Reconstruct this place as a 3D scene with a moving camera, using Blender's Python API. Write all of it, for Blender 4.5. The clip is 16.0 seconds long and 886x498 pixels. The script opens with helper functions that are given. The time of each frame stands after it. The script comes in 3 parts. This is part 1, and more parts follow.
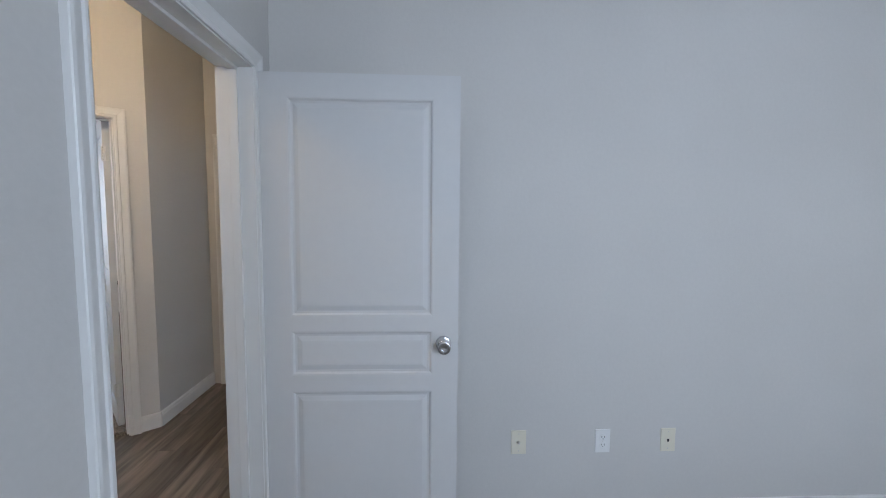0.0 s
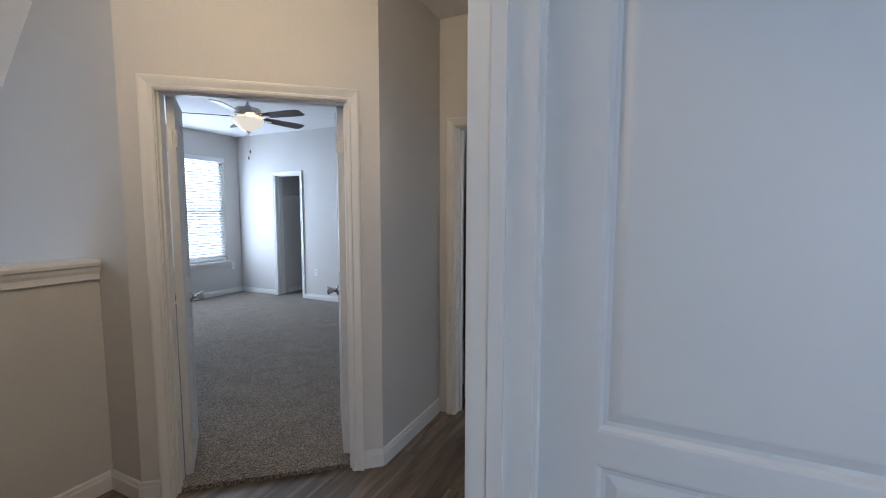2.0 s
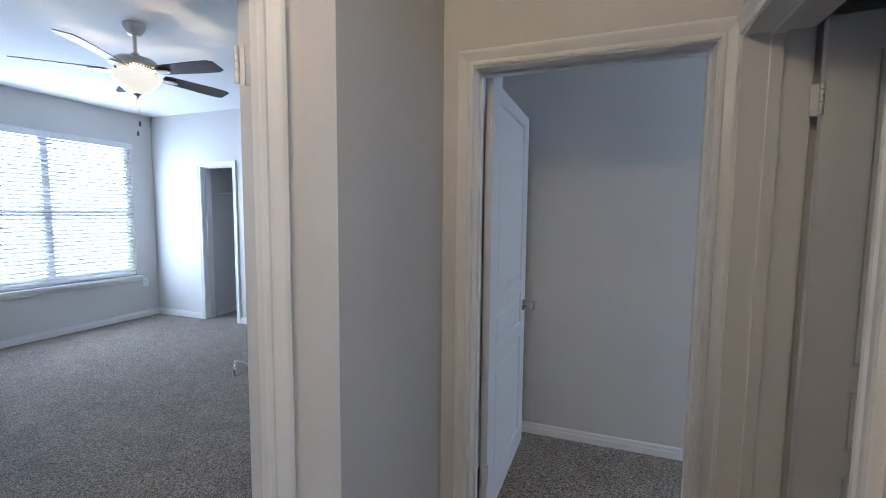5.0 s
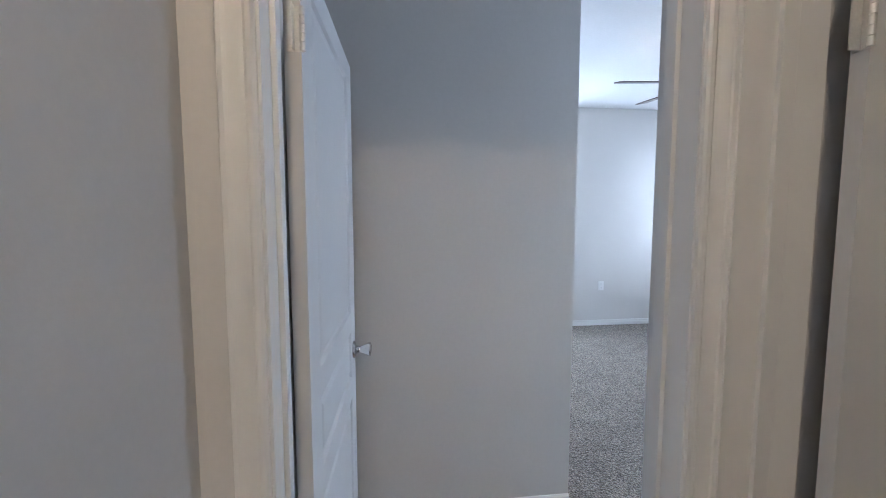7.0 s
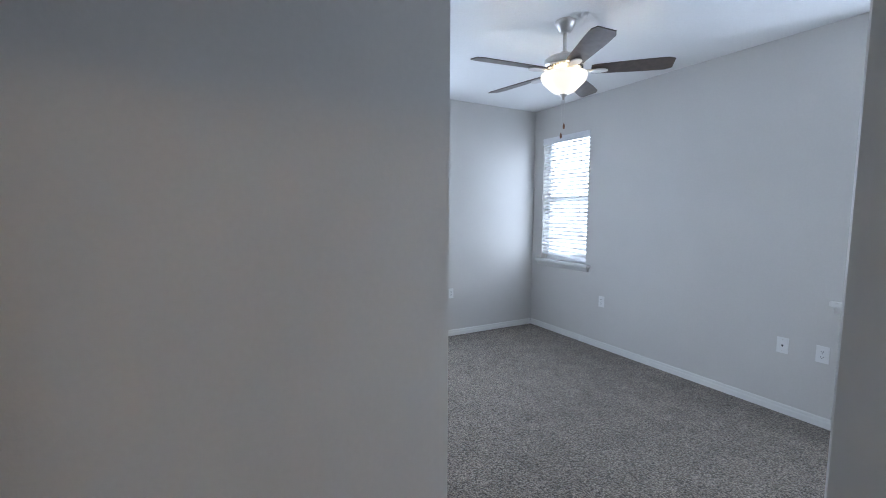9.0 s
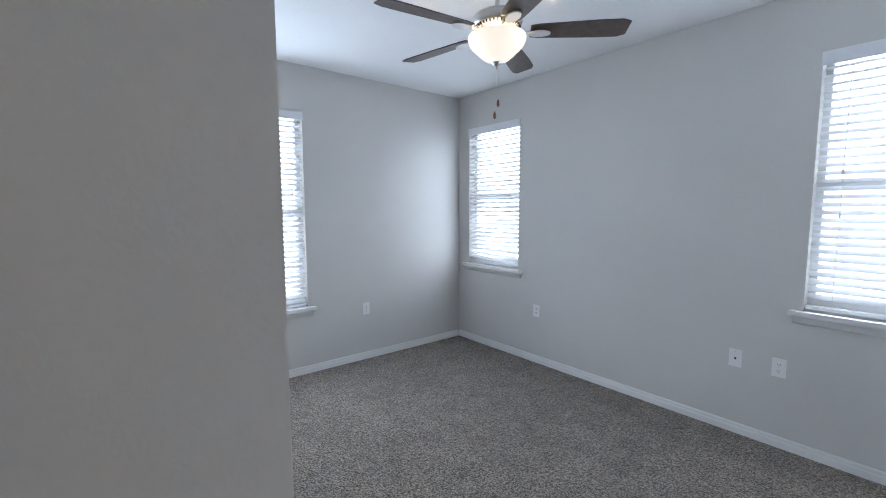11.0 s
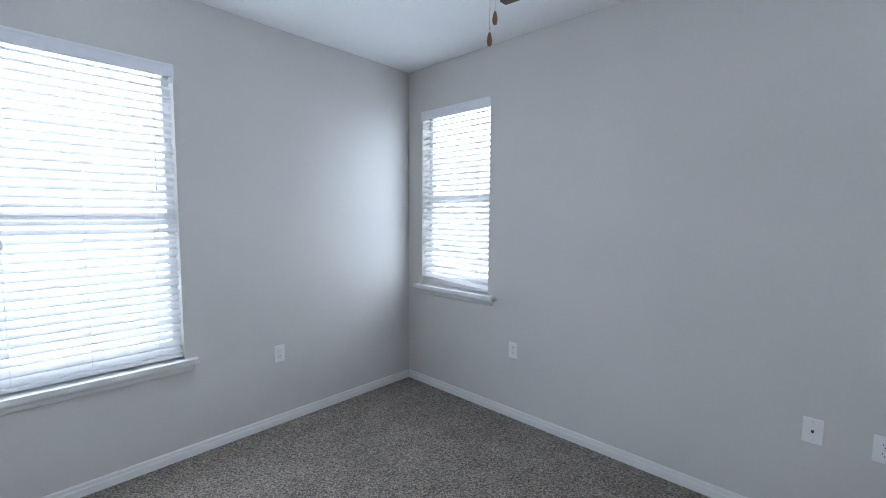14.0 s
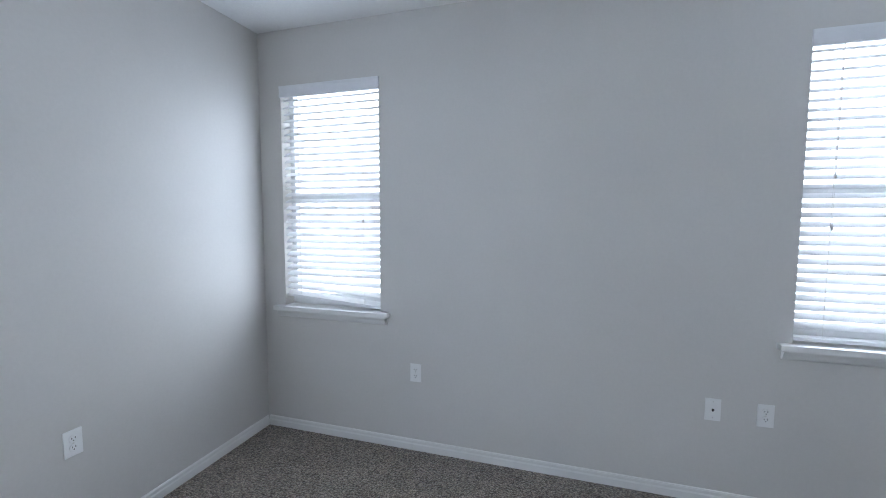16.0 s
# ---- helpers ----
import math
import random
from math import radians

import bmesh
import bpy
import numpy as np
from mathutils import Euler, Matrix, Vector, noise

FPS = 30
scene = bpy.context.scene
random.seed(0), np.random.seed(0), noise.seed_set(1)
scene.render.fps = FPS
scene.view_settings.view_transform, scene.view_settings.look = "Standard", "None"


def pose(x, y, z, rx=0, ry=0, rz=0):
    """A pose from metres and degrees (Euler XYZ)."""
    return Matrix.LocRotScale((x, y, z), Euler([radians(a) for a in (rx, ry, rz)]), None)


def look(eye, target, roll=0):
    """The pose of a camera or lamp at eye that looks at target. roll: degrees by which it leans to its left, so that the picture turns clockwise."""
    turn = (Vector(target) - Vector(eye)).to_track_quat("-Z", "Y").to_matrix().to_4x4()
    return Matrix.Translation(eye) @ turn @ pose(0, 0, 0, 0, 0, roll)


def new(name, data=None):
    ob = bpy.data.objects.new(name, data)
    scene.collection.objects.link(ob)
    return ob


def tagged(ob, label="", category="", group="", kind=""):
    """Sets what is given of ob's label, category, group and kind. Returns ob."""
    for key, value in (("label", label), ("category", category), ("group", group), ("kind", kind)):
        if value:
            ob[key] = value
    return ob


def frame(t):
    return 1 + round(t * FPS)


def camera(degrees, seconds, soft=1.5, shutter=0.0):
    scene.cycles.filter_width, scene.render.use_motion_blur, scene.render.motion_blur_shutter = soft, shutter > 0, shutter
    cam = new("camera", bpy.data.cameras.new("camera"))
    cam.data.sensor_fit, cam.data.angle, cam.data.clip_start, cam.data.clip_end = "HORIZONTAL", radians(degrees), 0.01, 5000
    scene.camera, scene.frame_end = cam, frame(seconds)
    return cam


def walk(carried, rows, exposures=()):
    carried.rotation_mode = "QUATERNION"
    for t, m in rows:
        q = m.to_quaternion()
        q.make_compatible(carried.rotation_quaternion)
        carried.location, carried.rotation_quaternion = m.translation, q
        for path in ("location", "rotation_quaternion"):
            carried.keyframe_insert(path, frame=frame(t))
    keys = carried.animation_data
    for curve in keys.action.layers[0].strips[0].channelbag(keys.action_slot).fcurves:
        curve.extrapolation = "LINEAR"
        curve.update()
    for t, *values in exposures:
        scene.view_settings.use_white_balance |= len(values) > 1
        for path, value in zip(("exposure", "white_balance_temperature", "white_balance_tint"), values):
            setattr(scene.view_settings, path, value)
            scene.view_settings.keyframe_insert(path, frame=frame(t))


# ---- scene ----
cam = camera(93.1, 16.0, soft=1.0)
PATH = [
    (0, (-0.117, -0.224, 1.457), (-0.022, 1.767, 1.291), 0.5),
    (0.5, (-0.253, 0.015, 1.445), (-0.353, 2.005, 1.275), 0.4),
    (1, (-0.356, 0.248, 1.455), (-0.729, 2.205, 1.278), 0.3),
    (1.5, (-0.462, 0.476, 1.436), (-1.124, 2.355, 1.26), 0.2),
    (2, (-0.595, 0.685, 1.452), (-1.454, 2.483, 1.275), 0.1),
    (2.5, (-0.724, 0.91, 1.45), (-1.735, 2.627, 1.273), 0.1),
    (3, (-0.859, 1.112, 1.456), (-1.985, 2.755, 1.279), 0.1),
    (3.5, (-1.023, 1.279, 1.446), (-2.181, 2.901, 1.268), 0.2),
    (4, (-1.147, 1.428, 1.451), (-2.218, 3.107, 1.275), 0.1),
    (4.5, (-1.238, 1.577, 1.456), (-2.129, 3.359, 1.285), 0.2),
    (4.7, (-1.266, 1.64, 1.465), (-2.073, 3.463, 1.296), 0.3),
    (6.8, (-1.535, 2.487, 1.459), (-1.393, 4.475, 1.297), 0.4),
    (7, (-1.55, 2.584, 1.465), (-1.303, 4.561, 1.295), 0.0),
    (7.5, (-1.529, 2.791, 1.475), (-1.079, 4.732, 1.306), -0.0),
    (8, (-1.469, 2.97, 1.489), (-0.818, 4.853, 1.314), 0.4),
    (8.5, (-1.376, 3.165, 1.495), (-0.572, 4.988, 1.319), 0.2),
    (9, (-1.304, 3.368, 1.507), (-0.349, 5.116, 1.325), 0.3),
    (9.5, (-1.241, 3.526, 1.504), (-0.12, 5.172, 1.324), 0.4),
    (9.7, (-1.214, 3.582, 1.501), (-0.032, 5.185, 1.323), 0.5),
    (11.8, (-0.635, 4.092, 1.535), (0.638, 5.625, 1.355), 0.1),
    (12, (-0.585, 4.128, 1.528), (0.695, 5.655, 1.356), 0.2),
    (12.5, (-0.455, 4.23, 1.519), (0.824, 5.759, 1.351), 0.2),
    (13, (-0.354, 4.389, 1.526), (0.934, 5.91, 1.356), 0.3),
    (13.5, (-0.296, 4.565, 1.533), (1.063, 6.022, 1.363), 0.3),
    (14, (-0.216, 4.761, 1.519), (1.234, 6.129, 1.358), 0.4),
    (14.5, (-0.166, 4.941, 1.514), (1.383, 6.197, 1.357), 0.3),
    (15, (-0.176, 5.151, 1.526), (1.496, 6.237, 1.37), 0.3),
    (15.5, (-0.163, 5.321, 1.527), (1.642, 6.166, 1.369), 0.2),
    (16, (-0.105, 5.496, 1.535), (1.798, 6.091, 1.376), 0.1),
]
walk(cam, [(t, look(eye, target, roll)) for t, eye, target, roll in PATH],
     [(0.0, 0.02, 6250, 10), (1.5, -0.15, 6000, 10), (2.5, -0.14, 5800, 10), (3.5, 0.03, 5550, 10), (4.7, 0.12, 5600, 10), (6.8, 0.70, 5700, 10),
      (7.5, 0.56, 5750, 10), (8.5, 0.22, 5850, 10), (9.5, 0.06, 6050, 10), (12.0, 0.0, 6200, 10), (16.0, 0.0, 6200, 10)])

# ---- light ----
H = 2.742          # ceiling height
DOOR_H = 2.034      # clear height of the door openings
TAU = 2 * math.pi

world = bpy.data.worlds.new("sky")
scene.world = world
world.use_nodes = True
wn = world.node_tree
sky = wn.nodes.new("ShaderNodeTexSky")
sky.sky_type, sky.sun_disc = "NISHITA", False
sky.sun_elevation, sky.sun_rotation = radians(40), radians(200)
wn.links.new(sky.outputs["Color"], wn.nodes["Background"].inputs["Color"])
wn.nodes["Background"].inputs["Strength"].default_value = 0.1

sun = new("sun", bpy.data.lights.new("sun", "SUN"))
sun.data.energy, sun.data.angle, sun.data.color = 0.8, radians(10), (1.0, 0.96, 0.9)
sun.matrix_world = look((0, 0, 20), (-4, 9, 8))

DAY = (0.71, 0.82, 1.0)
WARM = (1.0, 0.74, 0.47)
BULB = (1.0, 0.74, 0.44)


def window_light(eye, target, width, height, watts):
    """Sky light that stands in the opening of a window."""
    ob = new("window_light", bpy.data.lights.new("window_light", "AREA"))
    ob.data.shape, ob.data.size, ob.data.size_y = "RECTANGLE", width, height
    ob.data.energy, ob.data.color = watts, DAY
    ob.matrix_world = look(eye, target)
    return ob


# daylight entering through each blind, and the bright sky close behind its panes
for eye, target, width, height, inner, outer in (
        ((0.085, 7.532, 1.5), (0.085, 7.0, 1.5), 0.80, 1.60, 27, 15),
        ((2.279, 7.022, 1.64), (2.0, 7.022, 1.64), 0.66, 1.40, 7, 11),
        ((2.279, 4.117, 1.64), (2.0, 4.117, 1.64), 0.66, 1.40, 22, 11),
        ((-7.062, 4.70, 1.47), (-6.5, 4.70, 1.47), 1.70, 1.60, 72, 22)):
    window_light(eye, target, width, height, inner)
    back = (Vector(eye) - Vector(target)).normalized() * 0.18
    window_light(Vector(eye) + back, target, width + 0.30, height + 0.30, outer)
window_light((1.25, -1.98, 1.5), (1.25, -1.5, 1.5), 1.2, 1.5, 58)
window_light((-3.70, -0.38, 0.9), (-3.70, 0.2, 0.9), 0.75, 1.5, 15)


# ---- materials ----
def material(name, base, rough=0.5, metal=0.0, grain=0.0, size=40.0, bump=0.0, bump_size=200.0, stain=0.0, stain_size=1.5,
             coat=0.0, translucent=0.0, piece=0.0):
    m = bpy.data.materials.new(name)
    m.use_nodes = True
    nt = m.node_tree
    N, L = nt.nodes, nt.links
    p = N["Principled BSDF"]
    p.inputs["Roughness"].default_value, p.inputs["Metallic"].default_value = rough, metal
    p.inputs["Coat Weight"].default_value = coat
    co = N.new("ShaderNodeTexCoord").outputs["Object"]
    col = None
    rgb = N.new("ShaderNodeRGB")
    rgb.outputs[0].default_value = (*base, 1)
    col = rgb.outputs[0]
    for amount, scale, detail in ((grain, size, 4), (stain, stain_size, 3)):
        if amount:
            t = N.new("ShaderNodeTexNoise")
            t.inputs["Scale"].default_value, t.inputs["Detail"].default_value = scale, detail
            L.new(co, t.inputs["Vector"])
            r = N.new("ShaderNodeMapRange")
            r.inputs["From Min"].default_value, r.inputs["From Max"].default_value = 0.3, 0.7
            r.inputs["To Min"].default_value, r.inputs["To Max"].default_value = 1 - amount, 1 + amount
            L.new(t.outputs["Fac"], r.inputs["Value"])
            x = N.new("ShaderNodeVectorMath")
            x.operation = "SCALE"
            L.new(col, x.inputs[0])
            L.new(r.outputs[0], x.inputs["Scale"])
            col = x.outputs[0]
    if piece:
        info = N.new("ShaderNodeObjectInfo")
        r = N.new("ShaderNodeMapRange")
        r.inputs["To Min"].default_value, r.inputs["To Max"].default_value = 1 - piece, 1 + piece
        L.new(info.outputs["Random"], r.inputs["Value"])
        x = N.new("ShaderNodeVectorMath")
        x.operation = "SCALE"
        L.new(col, x.inputs[0])
        L.new(r.outputs[0], x.inputs["Scale"])
        col = x.outputs[0]
    L.new(col, p.inputs["Base Color"])
    if bump:
        t = N.new("ShaderNodeTexNoise")
        t.inputs["Scale"].default_value, t.inputs["Detail"].default_value = bump_size, 3
        L.new(co, t.inputs["Vector"])
        b = N.new("ShaderNodeBump")
        b.inputs["Strength"].default_value, b.inputs["Distance"].default_value = 1.0, bump
        L.new(t.outputs["Fac"], b.inputs["Height"])
        L.new(b.outputs[0], p.inputs["Normal"])
    if translucent:
        tr = N.new("ShaderNodeBsdfTranslucent")
        L.new(col, tr.inputs["Color"])
        mix = N.new("ShaderNodeMixShader")
        mix.inputs[0].default_value = translucent
        L.new(p.outputs[0], mix.inputs[1])
        L.new(tr.outputs[0], mix.inputs[2])
        L.new(mix.outputs[0], N["Material Output"].inputs["Surface"])
    return m


def carpet_material():
    m = bpy.data.materials.new("carpet")
    m.use_nodes = True
    nt = m.node_tree
    N, L = nt.nodes, nt.links
    p = N["Principled BSDF"]
    p.inputs["Roughness"].default_value = 1.0
    p.inputs["Specular IOR Level"].default_value = 0.1
    p.inputs["Sheen Weight"].default_value = 0.25
    co = N.new("ShaderNodeTexCoord").outputs["Object"]
    warp = N.new("ShaderNodeTexNoise")
    warp.inputs["Scale"].default_value = 30
    L.new(co, warp.inputs["Vector"])
    add = N.new("ShaderNodeVectorMath")
    add.operation = "MULTIPLY_ADD"
    add.inputs[1].default_value = (0.006, 0.006, 0.0)
    L.new(warp.outputs["Color"], add.inputs[0])
    L.new(co, add.inputs[2])
    tuft = N.new("ShaderNodeTexVoronoi")
    tuft.inputs["Scale"].default_value = 104
    L.new(add.outputs[0], tuft.inputs["Vector"])
    # shade between the tufts, put into the colour: lighter centres, darker gaps
    pit_shade = N.new("ShaderNodeMapRange")
    pit_shade.inputs["From Min"].default_value, pit_shade.inputs["From Max"].default_value = 0.25, 0.75
    pit_shade.inputs["To Min"].default_value, pit_shade.inputs["To Max"].default_value = 1.2, 0.42
    L.new(tuft.outputs["Distance"], pit_shade.inputs["Value"])
    fleck = N.new("ShaderNodeTexNoise")
    fleck.inputs["Scale"].default_value, fleck.inputs["Detail"].default_value = 98, 4
    fleck.inputs["Roughness"].default_value = 0.7
    L.new(co, fleck.inputs["Vector"])
    ramp = N.new("ShaderNodeValToRGB")
    e = ramp.color_ramp.elements
    e[0].position, e[0].color = 0.31, (0.058, 0.046, 0.036, 1)
    e[1].position, e[1].color = 0.70, (0.47, 0.40, 0.33, 1)
    mid = e.new(0.48)
    mid.color = (0.225, 0.19, 0.152, 1)
    L.new(fleck.outputs["Fac"], ramp.inputs["Fac"])
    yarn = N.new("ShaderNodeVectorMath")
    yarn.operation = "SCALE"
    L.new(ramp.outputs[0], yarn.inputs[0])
    L.new(pit_shade.outputs[0], yarn.inputs["Scale"])
    lay = N.new("ShaderNodeTexNoise")
    lay.inputs["Scale"].default_value, lay.inputs["Detail"].default_value = 6.0, 5
    L.new(co, lay.inputs["Vector"])
    r = N.new("ShaderNodeMapRange")
    r.inputs["From Min"].default_value, r.inputs["From Max"].default_value = 0.3, 0.7
    r.inputs["To Min"].default_value, r.inputs["To Max"].default_value = 0.84, 1.14
    L.new(lay.outputs["Fac"], r.inputs["Value"])
    x = N.new("ShaderNodeVectorMath")
    x.operation = "SCALE"
    L.new(yarn.outputs[0], x.inputs[0])
    L.new(r.outputs[0], x.inputs["Scale"])
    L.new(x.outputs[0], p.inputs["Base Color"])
    b = N.new("ShaderNodeBump")
    b.invert = True
    b.inputs["Strength"].default_value, b.inputs["Distance"].default_value = 1.0, 0.008
    L.new(tuft.outputs["Distance"], b.inputs["Height"])
    L.new(b.outputs[0], p.inputs["Normal"])
    return m


def plank_material():
    m = bpy.data.materials.new("grey_brown_vinyl_plank")
    m.use_nodes = True
    nt = m.node_tree
    N, L = nt.nodes, nt.links
    p = N["Principled BSDF"]
    p.inputs["Roughness"].default_value = 0.42
    co = N.new("ShaderNodeTexCoord").outputs["Object"]
    info = N.new("ShaderNodeObjectInfo")
    shift = N.new("ShaderNodeVectorMath")
    shift.operation = "SCALE"
    shift.inputs[0].default_value = (13.0, 29.0, 7.0)
    L.new(info.outputs["Random"], shift.inputs["Scale"])
    add = N.new("ShaderNodeVectorMath")
    L.new(co, add.inputs[0])
    L.new(shift.outputs[0], add.inputs[1])
    mp = N.new("ShaderNodeMapping")
    mp.inputs["Scale"].default_value = (14.0, 1.1, 1.0)
    L.new(add.outputs[0], mp.inputs["Vector"])
    grain = N.new("ShaderNodeTexNoise")
    grain.inputs["Scale"].default_value, grain.inputs["Detail"].default_value = 1.6, 8
    grain.inputs["Distortion"].default_value = 0.6
    L.new(mp.outputs[0], grain.inputs["Vector"])
    ramp = N.new("ShaderNodeValToRGB")
    e = ramp.color_ramp.elements
    e[0].position, e[0].color = 0.32, (0.055, 0.043, 0.034, 1)
    e[1].position, e[1].color = 0.70, (0.215, 0.178, 0.145, 1)
    L.new(grain.outputs["Fac"], ramp.inputs["Fac"])
    r = N.new("ShaderNodeMapRange")
    r.inputs["To Min"].default_value, r.inputs["To Max"].default_value = 0.68, 1.3
    L.new(info.outputs["Random"], r.inputs["Value"])
    x = N.new("ShaderNodeVectorMath")
    x.operation = "SCALE"
    L.new(ramp.outputs[0], x.inputs[0])
    L.new(r.outputs[0], x.inputs["Scale"])
    L.new(x.outputs[0], p.inputs["Base Color"])
    b = N.new("ShaderNodeBump")
    b.inputs["Strength"].default_value, b.inputs["Distance"].default_value = 0.5, 0.001
    L.new(grain.outputs["Fac"], b.inputs["Height"])
    L.new(b.outputs[0], p.inputs["Normal"])
    return m


def lit_glass_material():
    m = bpy.data.materials.new("lit_frosted_glass")
    m.use_nodes = True
    p = m.node_tree.nodes["Principled BSDF"]
    p.inputs["Base Color"].default_value = (0.9, 0.86, 0.78, 1)
    p.inputs["Roughness"].default_value = 0.35
    p.inputs["Emission Color"].default_value = (1.0, 0.86, 0.66, 1)
    p.inputs["Emission Strength"].default_value = 0.75
    return m


def glass_material():
    m = bpy.data.materials.new("window_glass")
    m.use_nodes = True
    p = m.node_tree.nodes["Principled BSDF"]
    p.inputs["Base Color"].default_value = (0.95, 0.98, 0.97, 1)
    p.inputs["Roughness"].default_value, p.inputs["Transmission Weight"].default_value = 0.02, 1.0
    p.inputs["IOR"].default_value = 1.05
    return m


PAINT = material("greige_wall_paint", (0.60, 0.585, 0.56), 0.55, grain=0.015, size=60, bump=0.0004, bump_size=130, stain=0.03, stain_size=1.2)
CEIL = material("white_ceiling_paint", (0.80, 0.80, 0.79), 0.8, grain=0.015, size=50, bump=0.0016, bump_size=90, stain=0.02)
TRIM = material("white_trim_enamel", (0.73, 0.725, 0.705), 0.34, grain=0.01, size=25, bump=0.00008, bump_size=90, stain=0.012, stain_size=3)
DOORPAINT = material("white_door_enamel", (0.635, 0.635, 0.63), 0.48, grain=0.01, size=30, bump=0.0001, bump_size=120, stain=0.012, stain_size=2.5)
CARPET = carpet_material()
PLANK = plank_material()
SUBFLOOR = material("dark_joint", (0.03, 0.025, 0.02), 0.9, grain=0.2)
CHROME = material("satin_chrome", (0.62, 0.62, 0.63), 0.22, 1.0, grain=0.04, size=80)
NICKEL = material("brushed_nickel", (0.66, 0.635, 0.60), 0.32, 1.0, grain=0.06, size=120)
HINGE = material("painted_steel_hinge", (0.70, 0.69, 0.66), 0.45, 0.3, grain=0.05, size=150)
PLATE = material("white_plastic_plate", (0.80, 0.80, 0.79), 0.35, grain=0.01)
ALMOND = material("almond_plastic_plate", (0.74, 0.70, 0.58), 0.38, grain=0.015)
DARK = material("dark_slot", (0.02, 0.02, 0.02), 0.6, grain=0.1)
SLAT = material("white_blind_slat", (0.84, 0.85, 0.86), 0.4, grain=0.02, size=30, translucent=0.30, piece=0.03)
VALANCE = material("white_blind_valance", (0.78, 0.79, 0.81), 0.4, grain=0.02, size=30)
VINYL = material("white_window_vinyl", (0.78, 0.79, 0.80), 0.4, grain=0.02)
GLASS = glass_material()
BLADE = material("dark_walnut_blade", (0.085, 0.062, 0.05), 0.38, grain=0.25, size=25, bump=0.0003, bump_size=70)
BOWL = lit_glass_material()
FOB = material("turned_wood_fob", (0.22, 0.10, 0.05), 0.4, grain=0.2, size=90)
CORD = material("white_cord", (0.75, 0.75, 0.74), 0.7, grain=0.05)
WIRE = material("white_coated_wire", (0.78, 0.78, 0.78), 0.35, grain=0.02)


def glow_material():
    """Hazy bright sky beyond the windows."""
    m = bpy.data.materials.new("hazy_sky")
    m.use_nodes = True
    N, L = m.node_tree.nodes, m.node_tree.links
    e = N.new("ShaderNodeEmission")
    e.inputs["Color"].default_value = (0.91, 0.93, 1.0, 1)
    e.inputs["Strength"].default_value = 4.2
    L.new(e.outputs[0], N["Material Output"].inputs["Surface"])
    return m


HAZE = glow_material()


# ---- mesh helpers ----
def box(bm, x0, x1, y0, y1, z0, z1, m=None):
    vs = [bm.verts.new(p) for p in ((x0, y0, z0), (x1, y0, z0), (x1, y1, z0), (x0, y1, z0), (x0, y0, z1), (x1, y0, z1), (x1, y1, z1), (x0, y1, z1))]
    for f in ((0, 3, 2, 1), (4, 5, 6, 7), (0, 1, 5, 4), (1, 2, 6, 5), (2, 3, 7, 6), (3, 0, 4, 7)):
        bm.faces.new([vs[i] for i in f])
    if m is not None:
        for v in vs:
            v.co = m @ v.co
    return vs


def lathe(bm, profile, n=24, m=None):
    """Turns (radius, height) pairs about z."""
    rings = []
    for r, z in profile:
        ring = [bm.verts.new((r * math.cos(TAU * k / n), r * math.sin(TAU * k / n), z)) for k in range(n)]
        rings.append(ring)
    for a, b in zip(rings, rings[1:]):
        for k in range(n):
            bm.faces.new((a[k], a[(k + 1) % n], b[(k + 1) % n], b[k]))
    if profile[0][0] > 1e-6:
        bm.faces.new(list(reversed(rings[0])))
    if profile[-1][0] > 1e-6:
        bm.faces.new(rings[-1])
    if m is not None:
        for ring in rings:
            for v in ring:
                v.co = m @ v.co


def sweep(bm, section, path, across, closed_ends=True):
    """Carries a closed section (u, w) along points; across gives, for each point, the vectors for u and w."""
    rings = []
    for p, (au, aw) in zip(path, across):
        rings.append([bm.verts.new(Vector(p) + Vector(au) * u + Vector(aw) * w) for u, w in section])
    n = len(section)
    for a, b in zip(rings, rings[1:]):
        for k in range(n):
            bm.faces.new((a[k], a[(k + 1) % n], b[(k + 1) % n], b[k]))
    if closed_ends:
        bm.faces.new(list(reversed(rings[0])))
        bm.faces.new(rings[-1])


def finish(bm, name, mat, smooth=False):
    bmesh.ops.recalc_face_normals(bm, faces=bm.faces[:])
    me = bpy.data.meshes.new(name)
    if smooth:
        for f in bm.faces:
            f.smooth = True
    bm.to_mesh(me)
    bm.free()
    me.materials.append(mat)
    return me


def part(name, bm, mat, parent=None, label="", smooth=False, bevel=0.0, m=None):
    if bevel:
        bmesh.ops.bevel(bm, geom=bm.edges[:], offset=bevel, segments=2, profile=0.7, affect="EDGES", clamp_overlap=True)
    ob = new(name, finish(bm, name, mat, smooth))
    if smooth:
        ob.data.set_sharp_from_angle(angle=radians(40))
    ob.parent = parent
    if m is not None:
        ob.matrix_basis = m
    if label:
        tagged(ob, label=label)
    return ob


def thing(name, label, category, m=None, group="", kind=""):
    ob = new(name)
    ob.empty_display_size = 0.1
    if m is not None:
        ob.matrix_basis = m
    return tagged(ob, label, category, group, kind)


def line_frame(p0, p1):
    """Local x runs p0 to p1, local y to the left of it, z up."""
    a = math.degrees(math.atan2(p1[1] - p0[1], p1[0] - p0[0]))
    return pose(p0[0], p0[1], 0, 0, 0, a), math.hypot(p1[0] - p0[0], p1[1] - p0[1])


